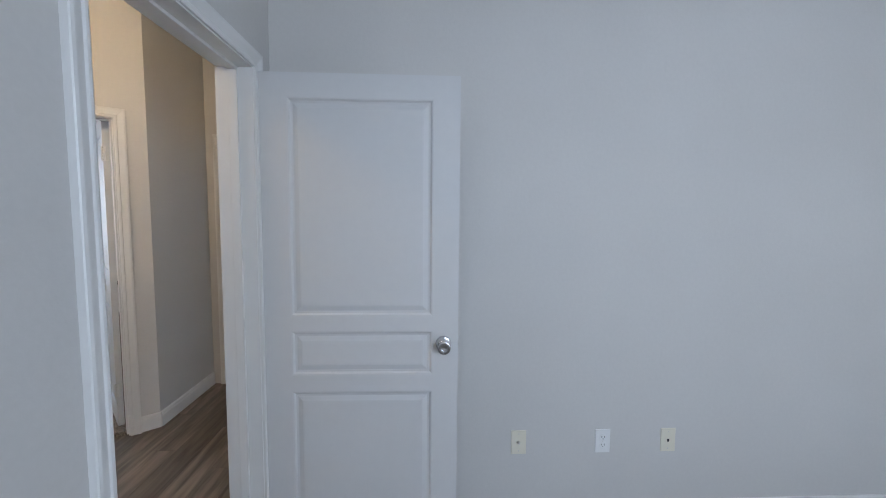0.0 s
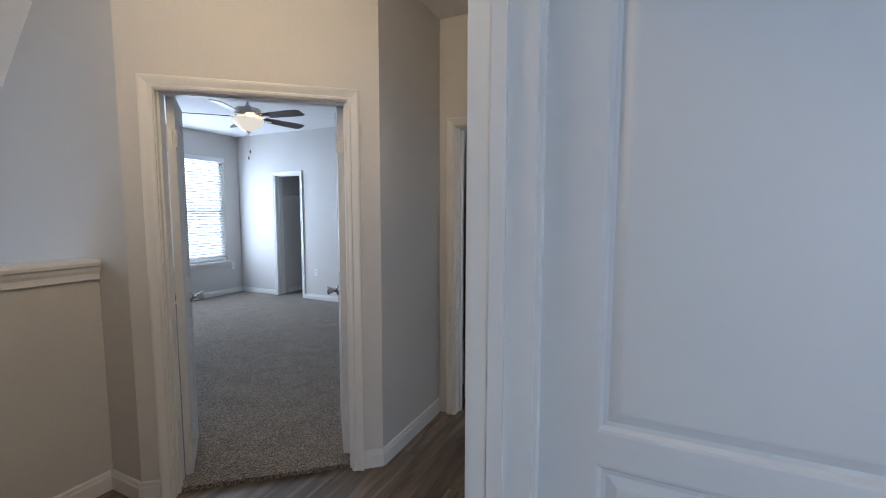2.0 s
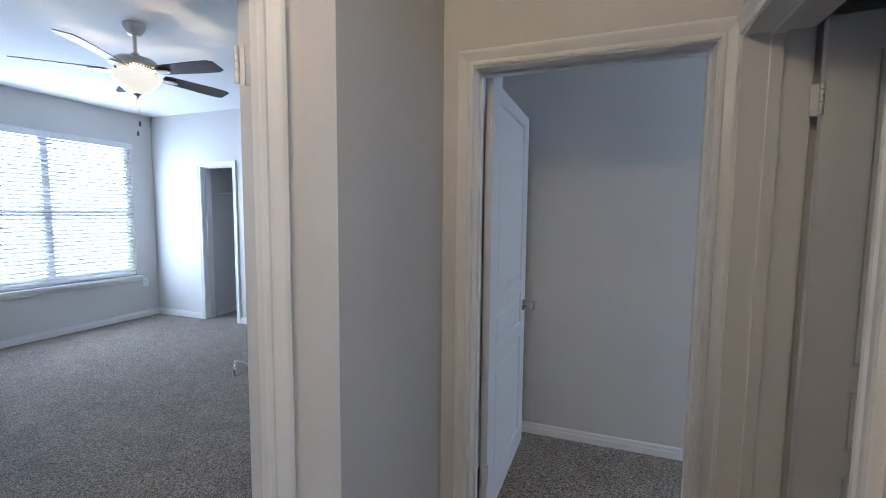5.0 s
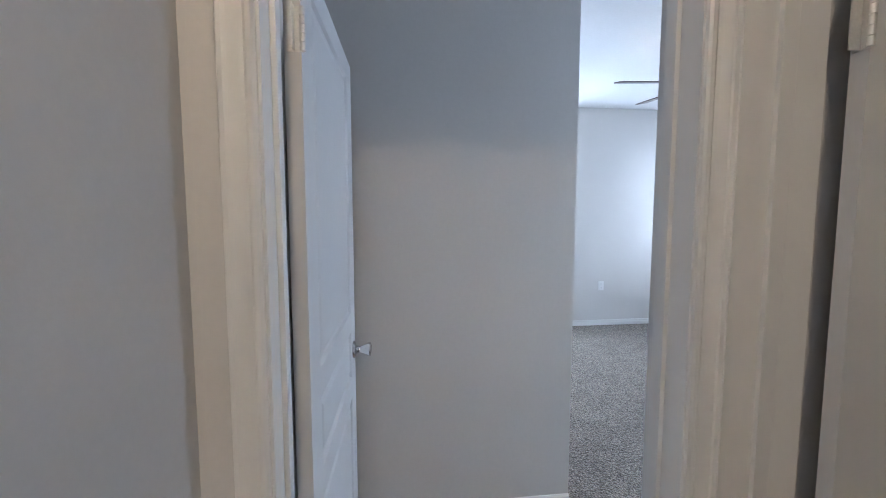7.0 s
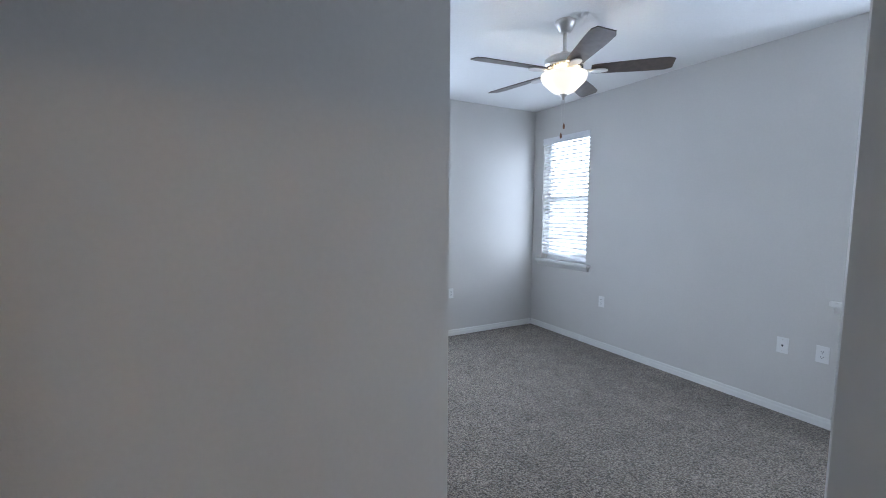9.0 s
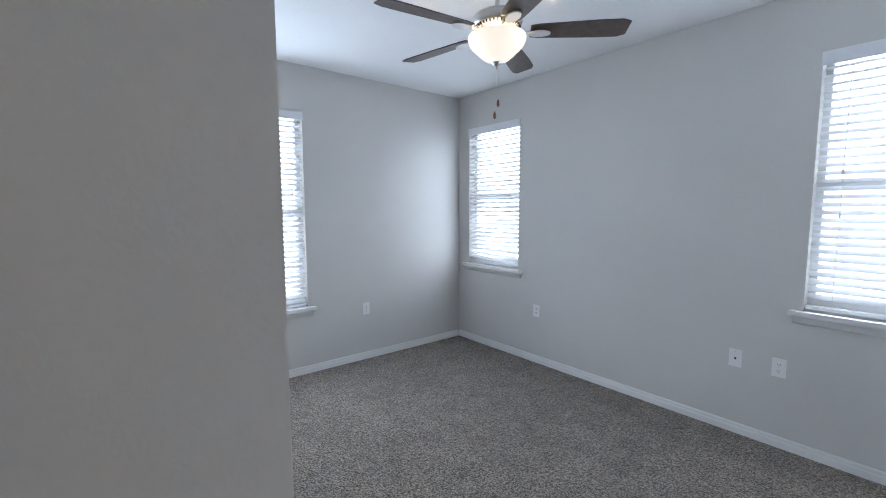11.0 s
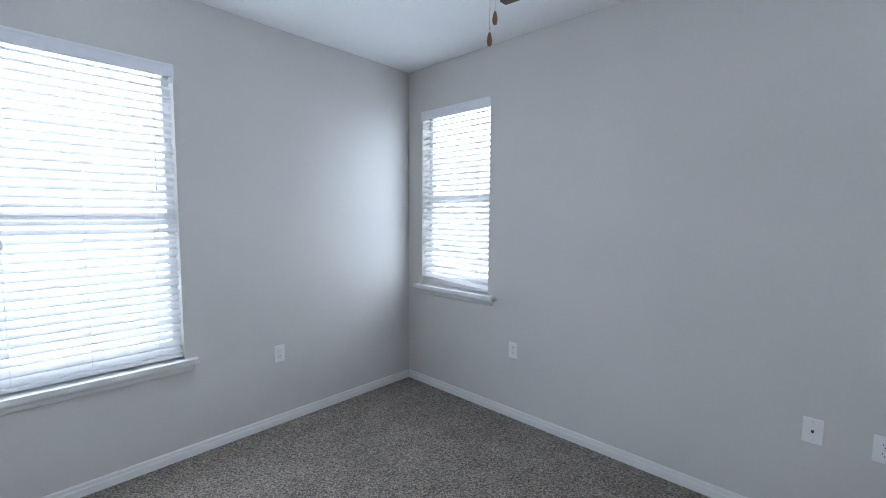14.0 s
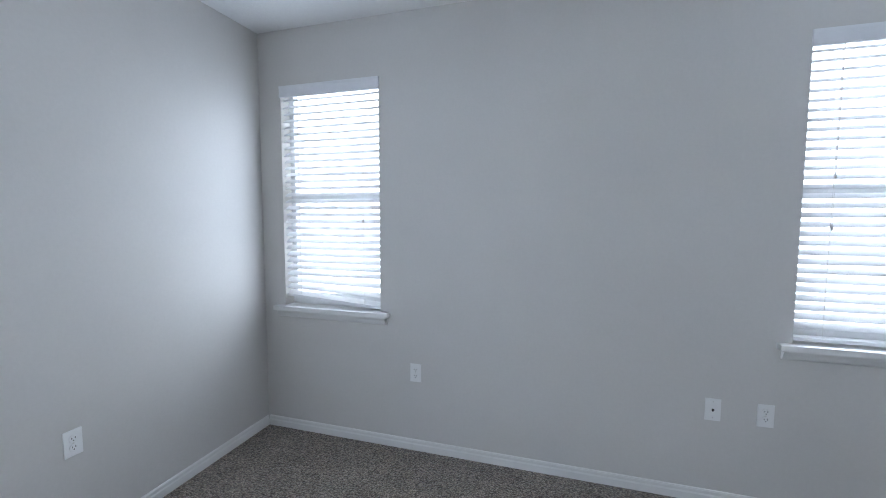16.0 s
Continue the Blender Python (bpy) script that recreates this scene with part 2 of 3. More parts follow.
# ---- structure: walls ----
def wall(name, p0, p1, thick, holes=(), z0=0.0, z1=H, label="greige painted wall with light orange-peel texture"):
    """Its face runs p0 to p1 and its body lies to the left. holes: (s0, s1, z0, z1)."""
    m, length = line_frame(p0, p1)
    bm = bmesh.new()
    s = 0.0
    for a, b, c, d in sorted(holes):
        if a > s:
            box(bm, s, a, 0, thick, z0, z1)
        if c > z0:
            box(bm, a, b, 0, thick, z0, c)
        if d < z1:
            box(bm, a, b, 0, thick, d, z1)
        s = b
    if s < length:
        box(bm, s, length, 0, thick, z0, z1)
    ob = part(name, bm, PAINT, m=m)
    return tagged(ob, label, "wall", kind="structure")


FACE_N = 7.55
FACE_E = 2.297
W1 = (-0.336, 0.505, 0.65, 2.354)
W2 = (6.664, 7.380, 0.915, 2.385)
W3 = (3.759, 4.475, 0.915, 2.385)
WM = (3.80, 5.60, 0.60, 2.345)
DIAG0, DIAG1 = (-1.89, 2.605), (-2.805, 1.827)
GS0, GS1 = 0.138, 1.042

wall("wall_room_a_north", (-0.785, 1.685), (2.4, 1.685), 0.115)
wall("wall_room_a_east", (2.4, 1.8), (2.4, -2.0), 0.14)
wall("wall_room_a_south", (2.54, -2.0), (-0.785, -2.0), 0.14, [(0.64, 1.94, 0.7, 2.3)])
wall("wall_hall_east", (-0.92, 1.8), (-0.92, -2.14), 0.135, [(0.29, 1.14, 0, DOOR_H)])
wall("wall_hall_north_east", (-0.9, 3.34), (-0.9, 1.8), 0.172, [(0.014, 0.785, 0, DOOR_H)])
wall("wall_hall_north", (-1.89, 3.34), (FACE_E + 0.14, 3.34), 0.125, [(0.114, 0.942, 0, DOOR_H)])
wall("wall_hall_west", (-1.89, 2.605), (-1.89, FACE_N), 0.12)
wall("wall_hall_diagonal", DIAG1, DIAG0, 0.12, [(GS0, GS1, 0, DOOR_H)])
wall("wall_stair_north", (-7.20, 1.827), (-2.805, 1.827), 0.12, z0=0.0)
wall("wall_stair_north_lower", (-4.37, 1.827), (-3.15, 1.827), 0.12, z0=-2.7, z1=-0.002)
wall("wall_stair_west", (-4.25, -0.4), (-4.25, 1.827), 0.12, z0=-2.7)
wall("wall_stair_south", (-3.15, -0.4), (-4.37, -0.4), 0.12, [(0.15, 0.95, 0.1, 1.7)], z0=-2.7)
wall("wall_hall_south", (-0.9, -2.0), (-3.4, -2.0), 0.14)
wall("wall_hall_south_west", (-3.27, -2.0), (-3.27, -0.52), 0.12)
wall("wall_master_west", (-7.08, 1.827), (-7.08, 6.0), 0.12, [(WM[0] - 1.827, WM[1] - 1.827, WM[2], WM[3])])
wall("wall_master_north", (-7.20, 5.88), (-2.01, 5.88), 0.14, [(1.00, 1.561, 0, 2.06)])
wall("wall_master_closet_west", (-6.22, 6.02), (-6.22, 8.1), 0.1)
wall("wall_master_closet_north", (-6.32, 8.0), (-4.5, 8.0), 0.1)
wall("wall_master_closet_east", (-4.6, 8.1), (-4.6, 6.02), 0.1)
wall("wall_room_b_closet_south", (-1.89, 4.42), (-0.71, 4.42), 0.11)
wall("wall_room_b_closet_east", (-0.71, 4.53), (-0.71, FACE_N), 0.11, [(0.005, 0.765, 0, DOOR_H)])
wall("wall_room_b_north", (-2.01, FACE_N), (FACE_E + 0.14, FACE_N), 0.14, [(W1[0] + 2.01, W1[1] + 2.01, W1[2], W1[3])])
wall("wall_room_b_east", (FACE_E, FACE_N), (FACE_E, 3.465), 0.14,
     [(FACE_N - W2[1], FACE_N - W2[0], W2[2], W2[3]), (FACE_N - W3[1], FACE_N - W3[0], W3[2], W3[3])])
wall("wall_room_c_east", (1.2, 3.34), (1.2, 1.8), 0.1)


def slab(name, x0, x1, y0, y1, z0, z1, mat, label, category):
    bm = bmesh.new()
    box(bm, x0, x1, y0, y1, z0, z1)
    return tagged(part(name, bm, mat), label, category, kind="structure")


slab("ceiling_room_a", -0.92, 2.54, -2.14, 1.8, H, H + 0.15, CEIL, "white painted flat ceiling with fine texture", "ceiling")
slab("ceiling_room_c", -0.71, 1.3, 1.8, 3.34, H, H + 0.15, CEIL, "white painted flat ceiling with fine texture", "ceiling")
slab("ceiling_room_b", -2.01, FACE_E + 0.14, 3.34, FACE_N + 0.14, H, H + 0.15, CEIL, "white painted flat ceiling with fine texture", "ceiling")
slab("ceiling_master", -7.20, -2.01, 1.95, 6.02, H, H + 0.15, CEIL, "white painted flat ceiling with fine texture", "ceiling")
slab("ceiling_master_closet", -6.32, -4.5, 6.02, 8.1, H, H + 0.15, CEIL, "white painted closet ceiling", "ceiling")
slab("ceiling_hall", -3.28, -0.92, -2.14, 1.95, H, H + 0.15, CEIL, "white painted flat hall ceiling", "ceiling")
slab("ceiling_hall_north", -2.01, -0.71, 1.95, 3.34, H, H + 0.15, CEIL, "white painted flat hall ceiling", "ceiling")
bm = bmesh.new()
sl = [(-3.28, H), (-4.37, H - 0.98), (-4.37, H - 0.78), (-3.28, H + 0.15)]
va = [bm.verts.new((x, -0.52, z)) for x, z in sl]
vb = [bm.verts.new((x, 1.83, z)) for x, z in sl]
bm.faces.new(va), bm.faces.new(list(reversed(vb)))
for k in range(4):
    bm.faces.new((va[k], vb[k], vb[(k + 1) % 4], va[(k + 1) % 4]))
tagged(part("ceiling_stair", bm, CEIL), "white sloping ceiling over the stairs", "ceiling", kind="structure")

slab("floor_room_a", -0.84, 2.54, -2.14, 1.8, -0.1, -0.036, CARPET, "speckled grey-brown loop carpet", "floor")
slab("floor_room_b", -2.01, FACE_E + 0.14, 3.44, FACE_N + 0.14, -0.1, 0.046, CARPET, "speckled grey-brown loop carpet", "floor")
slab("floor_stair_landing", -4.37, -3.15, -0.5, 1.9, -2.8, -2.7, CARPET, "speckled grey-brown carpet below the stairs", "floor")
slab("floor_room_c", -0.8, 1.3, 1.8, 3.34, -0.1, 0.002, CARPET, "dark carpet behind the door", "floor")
# master carpet follows the diagonal threshold
bm = bmesh.new()
n = Vector((DIAG1[1] - DIAG0[1], DIAG0[0] - DIAG1[0], 0)).normalized() * 0.03
outline = [(-7.20, 1.83), (DIAG1[0] + n.x, DIAG1[1] + n.y), (DIAG0[0] + n.x, DIAG0[1] + n.y), (-1.95, 5.96), (-7.17, 5.96)]
lo = [bm.verts.new((x, y, -0.1)) for x, y in outline]
hi = [bm.verts.new((x, y, 0.026)) for x, y in outline]
bm.faces.new(lo), bm.faces.new(hi)
for k in range(5):
    bm.faces.new((lo[k], lo[(k + 1) % 5], hi[(k + 1) % 5], hi[k]))
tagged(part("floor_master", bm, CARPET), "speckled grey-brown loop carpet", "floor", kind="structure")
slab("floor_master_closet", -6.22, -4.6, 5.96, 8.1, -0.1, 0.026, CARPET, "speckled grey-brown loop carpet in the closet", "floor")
hall_floor = slab("floor_hall", -3.2, -0.7, -2.1, 3.44, -0.12, -0.012, SUBFLOOR, "grey-brown wood-look vinyl plank floor", "floor")


# bright hazy distance outside the windows
for name, x0, x1, y0, y1 in (("backdrop_north", -4, 8, 11.0, 11.05), ("backdrop_east", 7.0, 7.05, -3, 12), ("backdrop_west", -11.05, -11.0, 0, 10)):
    bm = bmesh.new()
    box(bm, x0, x1, y0, y1, -4, 7)
    tagged(part(name, bm, HAZE), "bright overcast sky outside the window", "sky", kind="structure")

# ---- baseboards ----
BASE = [(0, 0), (0, 0.102), (0.006, 0.102), (0.010, 0.094), (0.010, 0.080), (0.014, 0.072), (0.014, 0)]


def baseboard(p0, p1, z=0.004):
    """Runs p0 to p1 along a wall that lies on its left."""
    m, length = line_frame(p0, p1)
    bm = bmesh.new()
    sweep(bm, BASE, [(0, 0, z), (length, 0, z)], [((0, -1, 0), (0, 0, 1))] * 2)
    return tagged(part("baseboard", bm, TRIM, m=m), "white painted wooden baseboard with a moulded top", "baseboard", kind="structure")


for a, b in (((-0.785, 1.685), (2.4, 1.685)), ((2.4, 1.685), (2.4, -2.0)), ((-0.785, 0.58), (-0.785, -2.0))):
    baseboard(a, b, -0.04)
for a, b in (((-1.89, 4.42), (-0.71, 4.42)), ((-1.89, 3.48), (-1.89, 4.406)), ((-0.71, 5.40), (-0.71, FACE_N)), ((-0.71, FACE_N), (FACE_E - 0.014, FACE_N)),
             ((FACE_E, FACE_N - 0.014), (FACE_E, 3.465)), ((FACE_E, 3.465), (-0.9, 3.465))):
    baseboard(a, b, 0.012)
for a, b in (((-1.89, 2.605), (-1.89, 3.326)), ((-1.971, 2.536), (-1.89, 2.605)), ((-2.805, 1.827), (-2.742, 1.881)),
             ((-7.08, 1.95), (-7.08, 5.866)), ((-7.08, 5.88), (-6.25, 5.88)), ((-5.588, 5.88), (-2.01, 5.88)), ((-6.22, 8.0), (-4.6, 8.0)),
             ((-6.22, 6.1), (-6.22, 8.0)), ((-4.6, 8.0), (-4.6, 6.1)), ((-2.01, 5.9), (-2.01, 2.9)), ((-3.046, 1.827), (-2.805, 1.827)), ((-3.06, -0.5), (-3.06, 1.813)),
             ((-0.9, 2.49), (-0.9, 1.8)), ((-0.92, 1.8), (-0.92, 1.55)), ((-0.92, 0.58), (-0.92, -2.0))):
    baseboard(a, b)

# low wall beside the stairs with its moulded cap
half = thing("half_wall", "greige half wall with white moulded wooden cap beside the stairs", "half wall", kind="structure")
bm = bmesh.new()
box(bm, -3.18, -3.06, -0.52, 1.827, 0, 1.12)
part("wall_body", bm, PAINT, half)
CAP = [(-0.085, 1.115), (-0.095, 1.125), (-0.095, 1.14), (-0.085, 1.15), (0.085, 1.15), (0.095, 1.14), (0.095, 1.125), (0.085, 1.115),
       (0.082, 1.10), (0.076, 1.085), (0.076, 1.055), (0.0605, 1.05), (-0.0605, 1.05), (-0.076, 1.055), (-0.076, 1.085), (-0.082, 1.10)]
bm = bmesh.new()
sweep(bm, CAP, [(-3.12, -0.52, 0.06), (-3.12, 1.825, 0.06)], [((1, 0, 0), (0, 0, 1))] * 2)
part("cap", bm, TRIM, half, "white moulded wooden cap")

# ---- doors ----
CASING = [(0, 0), (0, 0.010), (0.006, 0.013), (0.014, 0.013), (0.019, 0.010), (0.026, 0.012), (0.042, 0.018), (0.050, 0.020), (0.058, 0.019), (0.060, 0.016), (0.060, 0)]


def casing(parent, width, height, side):
    """A moulded frame round an opening on the plane local y = 0, proud towards side (-1 or 1)."""
    bm = bmesh.new()
    w = (0, side, 0)
    v = 0.009
    path = [(v, 0, 0), (v, 0, height - v), (width - v, 0, height - v), (width - v, 0, 0)]
    across = [((-1, 0, 0), w), ((-1, 0, 1), w), ((1, 0, 1), w), ((1, 0, 0), w)]
    sweep(bm, CASING, path, across)
    return bm


def leaf_mesh(width, height, thick=0.035):
    """Three moulded panels on both faces, local x across, y through, z up; hinge at x = 0."""
    bm = bmesh.new()
    stile = 0.108 if width > 0.6 else 0.085
    rows = [(0.12, 0.705), (0.775, 0.965), (1.028, 1.918)]
    xs = [0.0, stile, width - stile, width]
    zs = [0.0] + [z for r in rows for z in r] + [height]
    for y, out in ((0.0, -1), (thick, 1)):
        def quad(pts):
            bm.faces.new([bm.verts.new(p) for p in pts])
        for i in range(3):
            for j in range(len(zs) - 1):
                x0, x1, z0, z1 = xs[i], xs[i + 1], zs[j], zs[j + 1]
                if not (i == 1 and j % 2 == 1):
                    quad([(x0, y, z0), (x1, y, z0), (x1, y, z1), (x0, y, z1)])
                    continue
                rings = [(0, 0), (0.006, 0.001), (0.013, 0.009), (0.022, 0.010), (0.042, 0.0035), (0.048, 0.003)]
                loops = [[bm.verts.new((a, y - out * d, b)) for a, b in ((x0 + o, z0 + o), (x1 - o, z0 + o), (x1 - o, z1 - o), (x0 + o, z1 - o))] for o, d in rings]
                for la, lb in zip(loops, loops[1:]):
                    for k in range(4):
                        bm.faces.new((la[k], la[(k + 1) % 4], lb[(k + 1) % 4], lb[k]))
                bm.faces.new(loops[-1])
    for pts in ([(0, 0, 0), (0, thick, 0), (0, thick, height), (0, 0, height)], [(width, 0, 0), (width, thick, 0), (width, thick, height), (width, 0, height)],
                [(0, 0, 0), (width, 0, 0), (width, thick, 0), (0, thick, 0)], [(0, 0, height), (width, 0, height), (width, thick, height), (0, thick, height)]):
        bm.faces.new([bm.verts.new(p) for p in pts])
    bmesh.ops.remove_doubles(bm, verts=bm.verts[:], dist=0.0001)
    return bm


KNOB = [(0.0335, 0.0), (0.0335, 0.004), (0.030, 0.009), (0.018, 0.012), (0.0135, 0.018), (0.0128, 0.028), (0.0155, 0.038), (0.0215, 0.050),
        (0.0262, 0.060), (0.0275, 0.065), (0.0262, 0.069), (0.020, 0.0705), (0.012, 0.0685), (0.0, 0.068)]


def add_leaf(door, m, width, height=2.012, knob_z=0.91, knob_sides=(-1, 1), name="leaf"):
    """A leaf hinged at the pose m (local x runs away from the hinge) with its knobs and hinges."""
    leaf = part(name, leaf_mesh(width, height), DOORPAINT, door, "white three-panel moulded door leaf", m=m)
    for s in knob_sides:
        bm = bmesh.new()
        y = 0.0 if s < 0 else 0.035
        lathe(bm, KNOB, 28, pose(width - 0.062, y, knob_z, 90 if s < 0 else -90))
        part("knob", bm, CHROME, leaf, "round polished chrome knob", smooth=True)
    bm = bmesh.new()
    box(bm, width, width + 0.0015, 0.006, 0.029, knob_z - 0.028, knob_z + 0.028)
    part("latch_plate", bm, CHROME, leaf)
    for z in (0.20, 1.745):
        bm = bmesh.new()
        for k in range(5):
            lathe(bm, [(0.0, z + k * 0.0178), (0.0062, z + 0.0005 + k * 0.0178), (0.0062, z + 0.0168 + k * 0.0178), (0.0, z + 0.0173 + k * 0.0178)], 10, pose(-0.004, -0.004, 0))
        box(bm, -0.0025, -0.0003, 0.0, 0.03, z, z + 0.089)
        box(bm, -0.026, -0.006, 0.012, 0.0145, z, z + 0.089)
        part("hinge", bm, HINGE, leaf, "off-white painted butt hinge", smooth=True)
    return leaf


def doorway(name, p0, p1, thick, s0, s1, label, height=DOOR_H, stop=0.5, casings=(0, 1)):
    """The lined opening s0..s1 in a wall whose face runs p0 to p1 with the body on the left."""
    m, _ = line_frame(p0, p1)
    w = s1 - s0
    door = thing(name, label, "door", m @ pose(s0, 0, 0), kind="structure")
    j = 0.014
    bm = bmesh.new()
    box(bm, 0, j, -0.001, thick + 0.001, 0, height)
    box(bm, w - j, w, -0.001, thick + 0.001, 0, height)
    box(bm, j, w - j, -0.001, thick + 0.001, height - j, height)
    part("jamb", bm, TRIM, door)
    y = stop * thick
    bm = bmesh.new()
    box(bm, j, j + 0.011, y - 0.017, y + 0.017, 0, height - j)
    box(bm, w - j - 0.011, w - j, y - 0.017, y + 0.017, 0, height - j)
    box(bm, j + 0.011, w - j - 0.011, y - 0.017, y + 0.017, height - j - 0.011, height - j)
    part("door_stop", bm, TRIM, door, bevel=0.002)
    for k in casings:
        part("casing", casing(door, w, height, -1 if k == 0 else 1), TRIM, door, m=pose(0, 0 if k == 0 else thick, 0))
    return door


# bedroom door by the first camera place: face on the hall side, leaf swung in against the room's wall
door_a = doorway("door_1", (-0.92, 1.8), (-0.92, -2.14), 0.135, 0.29, 1.14, "white panelled bedroom door standing wide open", stop=0.45)
add_leaf(door_a, pose(-0.005, 0.148, 0.0, 0, 0, 90), 0.805, knob_z=0.91)
door_b = doorway("door_2", (-1.89, 3.34), (2.437, 3.34), 0.125, 0.114, 0.942, "white panelled bedroom door standing open", stop=0.62)
add_leaf(door_b, pose(0.048, 0.168, 0.05, 0, 0, 88), 0.80, 1.98, knob_z=0.875)
bm = bmesh.new()
box(bm, 0.8125, 0.8145, 0.08, 0.105, 0.90, 0.957)
part("strike_plate", bm, CHROME, door_b, "small metal strike plate")
door_c = doorway("door_3", (-0.9, 3.34), (-0.9, 1.8), 0.172, 0.014, 0.785, "white panelled door ajar into a dark room", stop=0.5)
add_leaf(door_c, pose(0.082, 0.182, 0.008, 0, 0, 84), 0.73)
door_g = doorway("door_4", DIAG1, DIAG0, 0.12, GS0, GS1, "pair of white panelled doors open into the bedroom", stop=0.35)
gw = GS1 - GS0
add_leaf(door_g, pose(0.050, 0.142, 0.030, 0, 0, 102), 0.43)
right = add_leaf(door_g, pose(gw - 0.058, 0.128, 0.030, 0, 0, 91) @ Matrix.Diagonal((1, -1, 1, 1)), 0.435)
door_k = doorway("door_5", (-0.71, 4.53), (-0.71, FACE_N), 0.11, 0.005, 0.765, "white panelled closet door swung wide open", stop=0.6)
add_leaf(door_k, pose(0.740, -0.042, 0.05, 0, 0, -12), 0.785, 1.98)
door_m = doorway("door_6", (-7.20, 5.88), (-2.01, 5.88), 0.14, 1.00, 1.561, "white cased closet doorway with no leaf showing", height=2.06)


# ---- windows with blinds ----
def window(name, m, width, z0, z1, thick, rail, units=1, tilt=24, sag=0.0, fobs=()):
    """Local x runs along the inner face, local y outwards. The opening spans 0..width and z0..z1."""
    win = thing(name, "white single-hung window with moulded sill, behind a horizontal blind", "window", m, kind="structure")
    h = z1 - z0
    uw = width / units
    for u in range(units):
        a, b = u * uw, (u + 1) * uw
        y0, y1 = thick - 0.05, thick - 0.002
        f = 0.035
        bm = bmesh.new()
        box(bm, a, a + f, y0, y1, z0, z1), box(bm, b - f, b, y0, y1, z0, z1)
        box(bm, a + f, b - f, y0, y1, z0, z0 + f), box(bm, a + f, b - f, y0, y1, z1 - f, z1)
        part("window_frame", bm, VINYL, win)
        bm = bmesh.new()
        box(bm, a + f, b - f, y0 - 0.004, y1 - 0.01, rail - 0.02, rail + 0.025)
        part("meeting_rail", bm, VINYL, win, bevel=0.002)
        bm = bmesh.new()
        box(bm, a + f, b - f, y0 - 0.002, y0 + 0.02, z0 + f, z0 + f + 0.05)
        part("bottom_rail", bm, VINYL, win)
        for c, d in ((z0 + f + 0.05, rail - 0.02), (rail + 0.025, z1 - f)):
            bm = bmesh.new()
            box(bm, a + f, b - f, y0 + 0.012, y0 + 0.016, c, d)
            p = part("pane", bm, GLASS, win)
            p.visible_shadow = False
    # stool and apron
    bm = bmesh.new()
    box(bm, 0.002, width - 0.002, -0.001, thick - 0.052, z0 - 0.001, z0 + 0.006)
    box(bm, -0.065, width + 0.065, -0.052, -0.001, z0 - 0.024, z0 + 0.006)
    part("window_sill", bm, TRIM, win, "white painted wooden sill", bevel=0.004)
    bm = bmesh.new()
    sec = [(0, -0.024), (-0.040, -0.024), (-0.036, -0.034), (-0.026, -0.046), (-0.020, -0.062), (-0.012, -0.072), (0, -0.074)]
    sweep(bm, sec, [(-0.045, -0.0005, z0), (width + 0.045, -0.0005, z0)], [((0, 1, 0), (0, 0, 1))] * 2)
    part("apron", bm, TRIM, win)
    blind(m, width, z0 + 0.006, z1, tilt, sag, fobs)
    return win


def blind(m, width, z0, z1, tilt, sag, fobs):
    b = thing("window_blind", "white two-inch slatted horizontal blind, lowered with slats half open", "blind", m, group="window blinds")
    bm = bmesh.new()
    box(bm, -0.004, width + 0.004, -0.010, 0.004, z1 - 0.075, z1 - 0.002)
    box(bm, -0.004, width + 0.004, -0.0125, -0.010, z1 - 0.071, z1 - 0.058)
    box(bm, -0.004, width + 0.004, -0.0125, -0.010, z1 - 0.019, z1 - 0.006)
    part("valance", bm, VALANCE, b, "white moulded valance", bevel=0.0015)
    bm = bmesh.new()
    box(bm, 0.004, width - 0.004, 0.006, 0.058, z1 - 0.048, z1 - 0.002)
    part("headrail", bm, VALANCE, b)
    # slat: gently bowed strip
    bm = bmesh.new()
    pts = [(-0.025, -0.0016), (-0.0125, 0.0005), (0, 0.0012), (0.0125, 0.0005), (0.025, -0.0016)]
    sec = pts + [(u, w - 0.0026) for u, w in reversed(pts)]
    sweep(bm, sec, [(0.006, 0, 0), (width - 0.006, 0, 0)], [((0, 1, 0), (0, 0, 1))] * 2)
    me = finish(bm, "slat", SLAT)
    pitch = 0.0445
    top, bottom = z1 - 0.085, z0 + 0.045
    count = int((top - bottom) / pitch)
    for k in range(count + 1):
        z = top - k * pitch
        s = new("slat", me)
        s.parent = b
        low = max(0.0, 1 - (count - k) / 3) * sag
        s.matrix_basis = pose(0, 0.034, z, tilt + random.uniform(-0.8, 0.8), math.degrees(low / width) + random.uniform(-0.06, 0.06), 0)
    bm = bmesh.new()
    box(bm, 0.006, width - 0.006, -0.026, 0.026, -0.009, 0.009)
    part("bottom_rail", bm, VALANCE, b, bevel=0.003, m=pose(0, 0.034, z0 + 0.022 + sag, 0, math.degrees(sag / width)))
    for x in (0.12, width - 0.12) if width < 0.8 else (0.12, width / 2, width - 0.12):
        for y in (0.010, 0.058):
            bm = bmesh.new()
            lathe(bm, [(0.0011, z0 + 0.03), (0.0011, z1 - 0.05)], 6, pose(x, y, 0))
            part("ladder_cord", bm, CORD, b)
    for x, z in fobs:
        bm = bmesh.new()
        lathe(bm, [(0.0009, z + 0.02), (0.0009, z1 - 0.07)], 6, pose(x, 0.003, 0))
        part("pull_cord", bm, CORD, b)
        bm = bmesh.new()
        lathe(bm, [(0.0, z - 0.014), (0.006, z - 0.011), (0.0065, z), (0.003, z + 0.018), (0.0, z + 0.021)], 10, pose(x, 0.003, 0))
        part("tassel", bm, CORD, b, smooth=True)
    return b


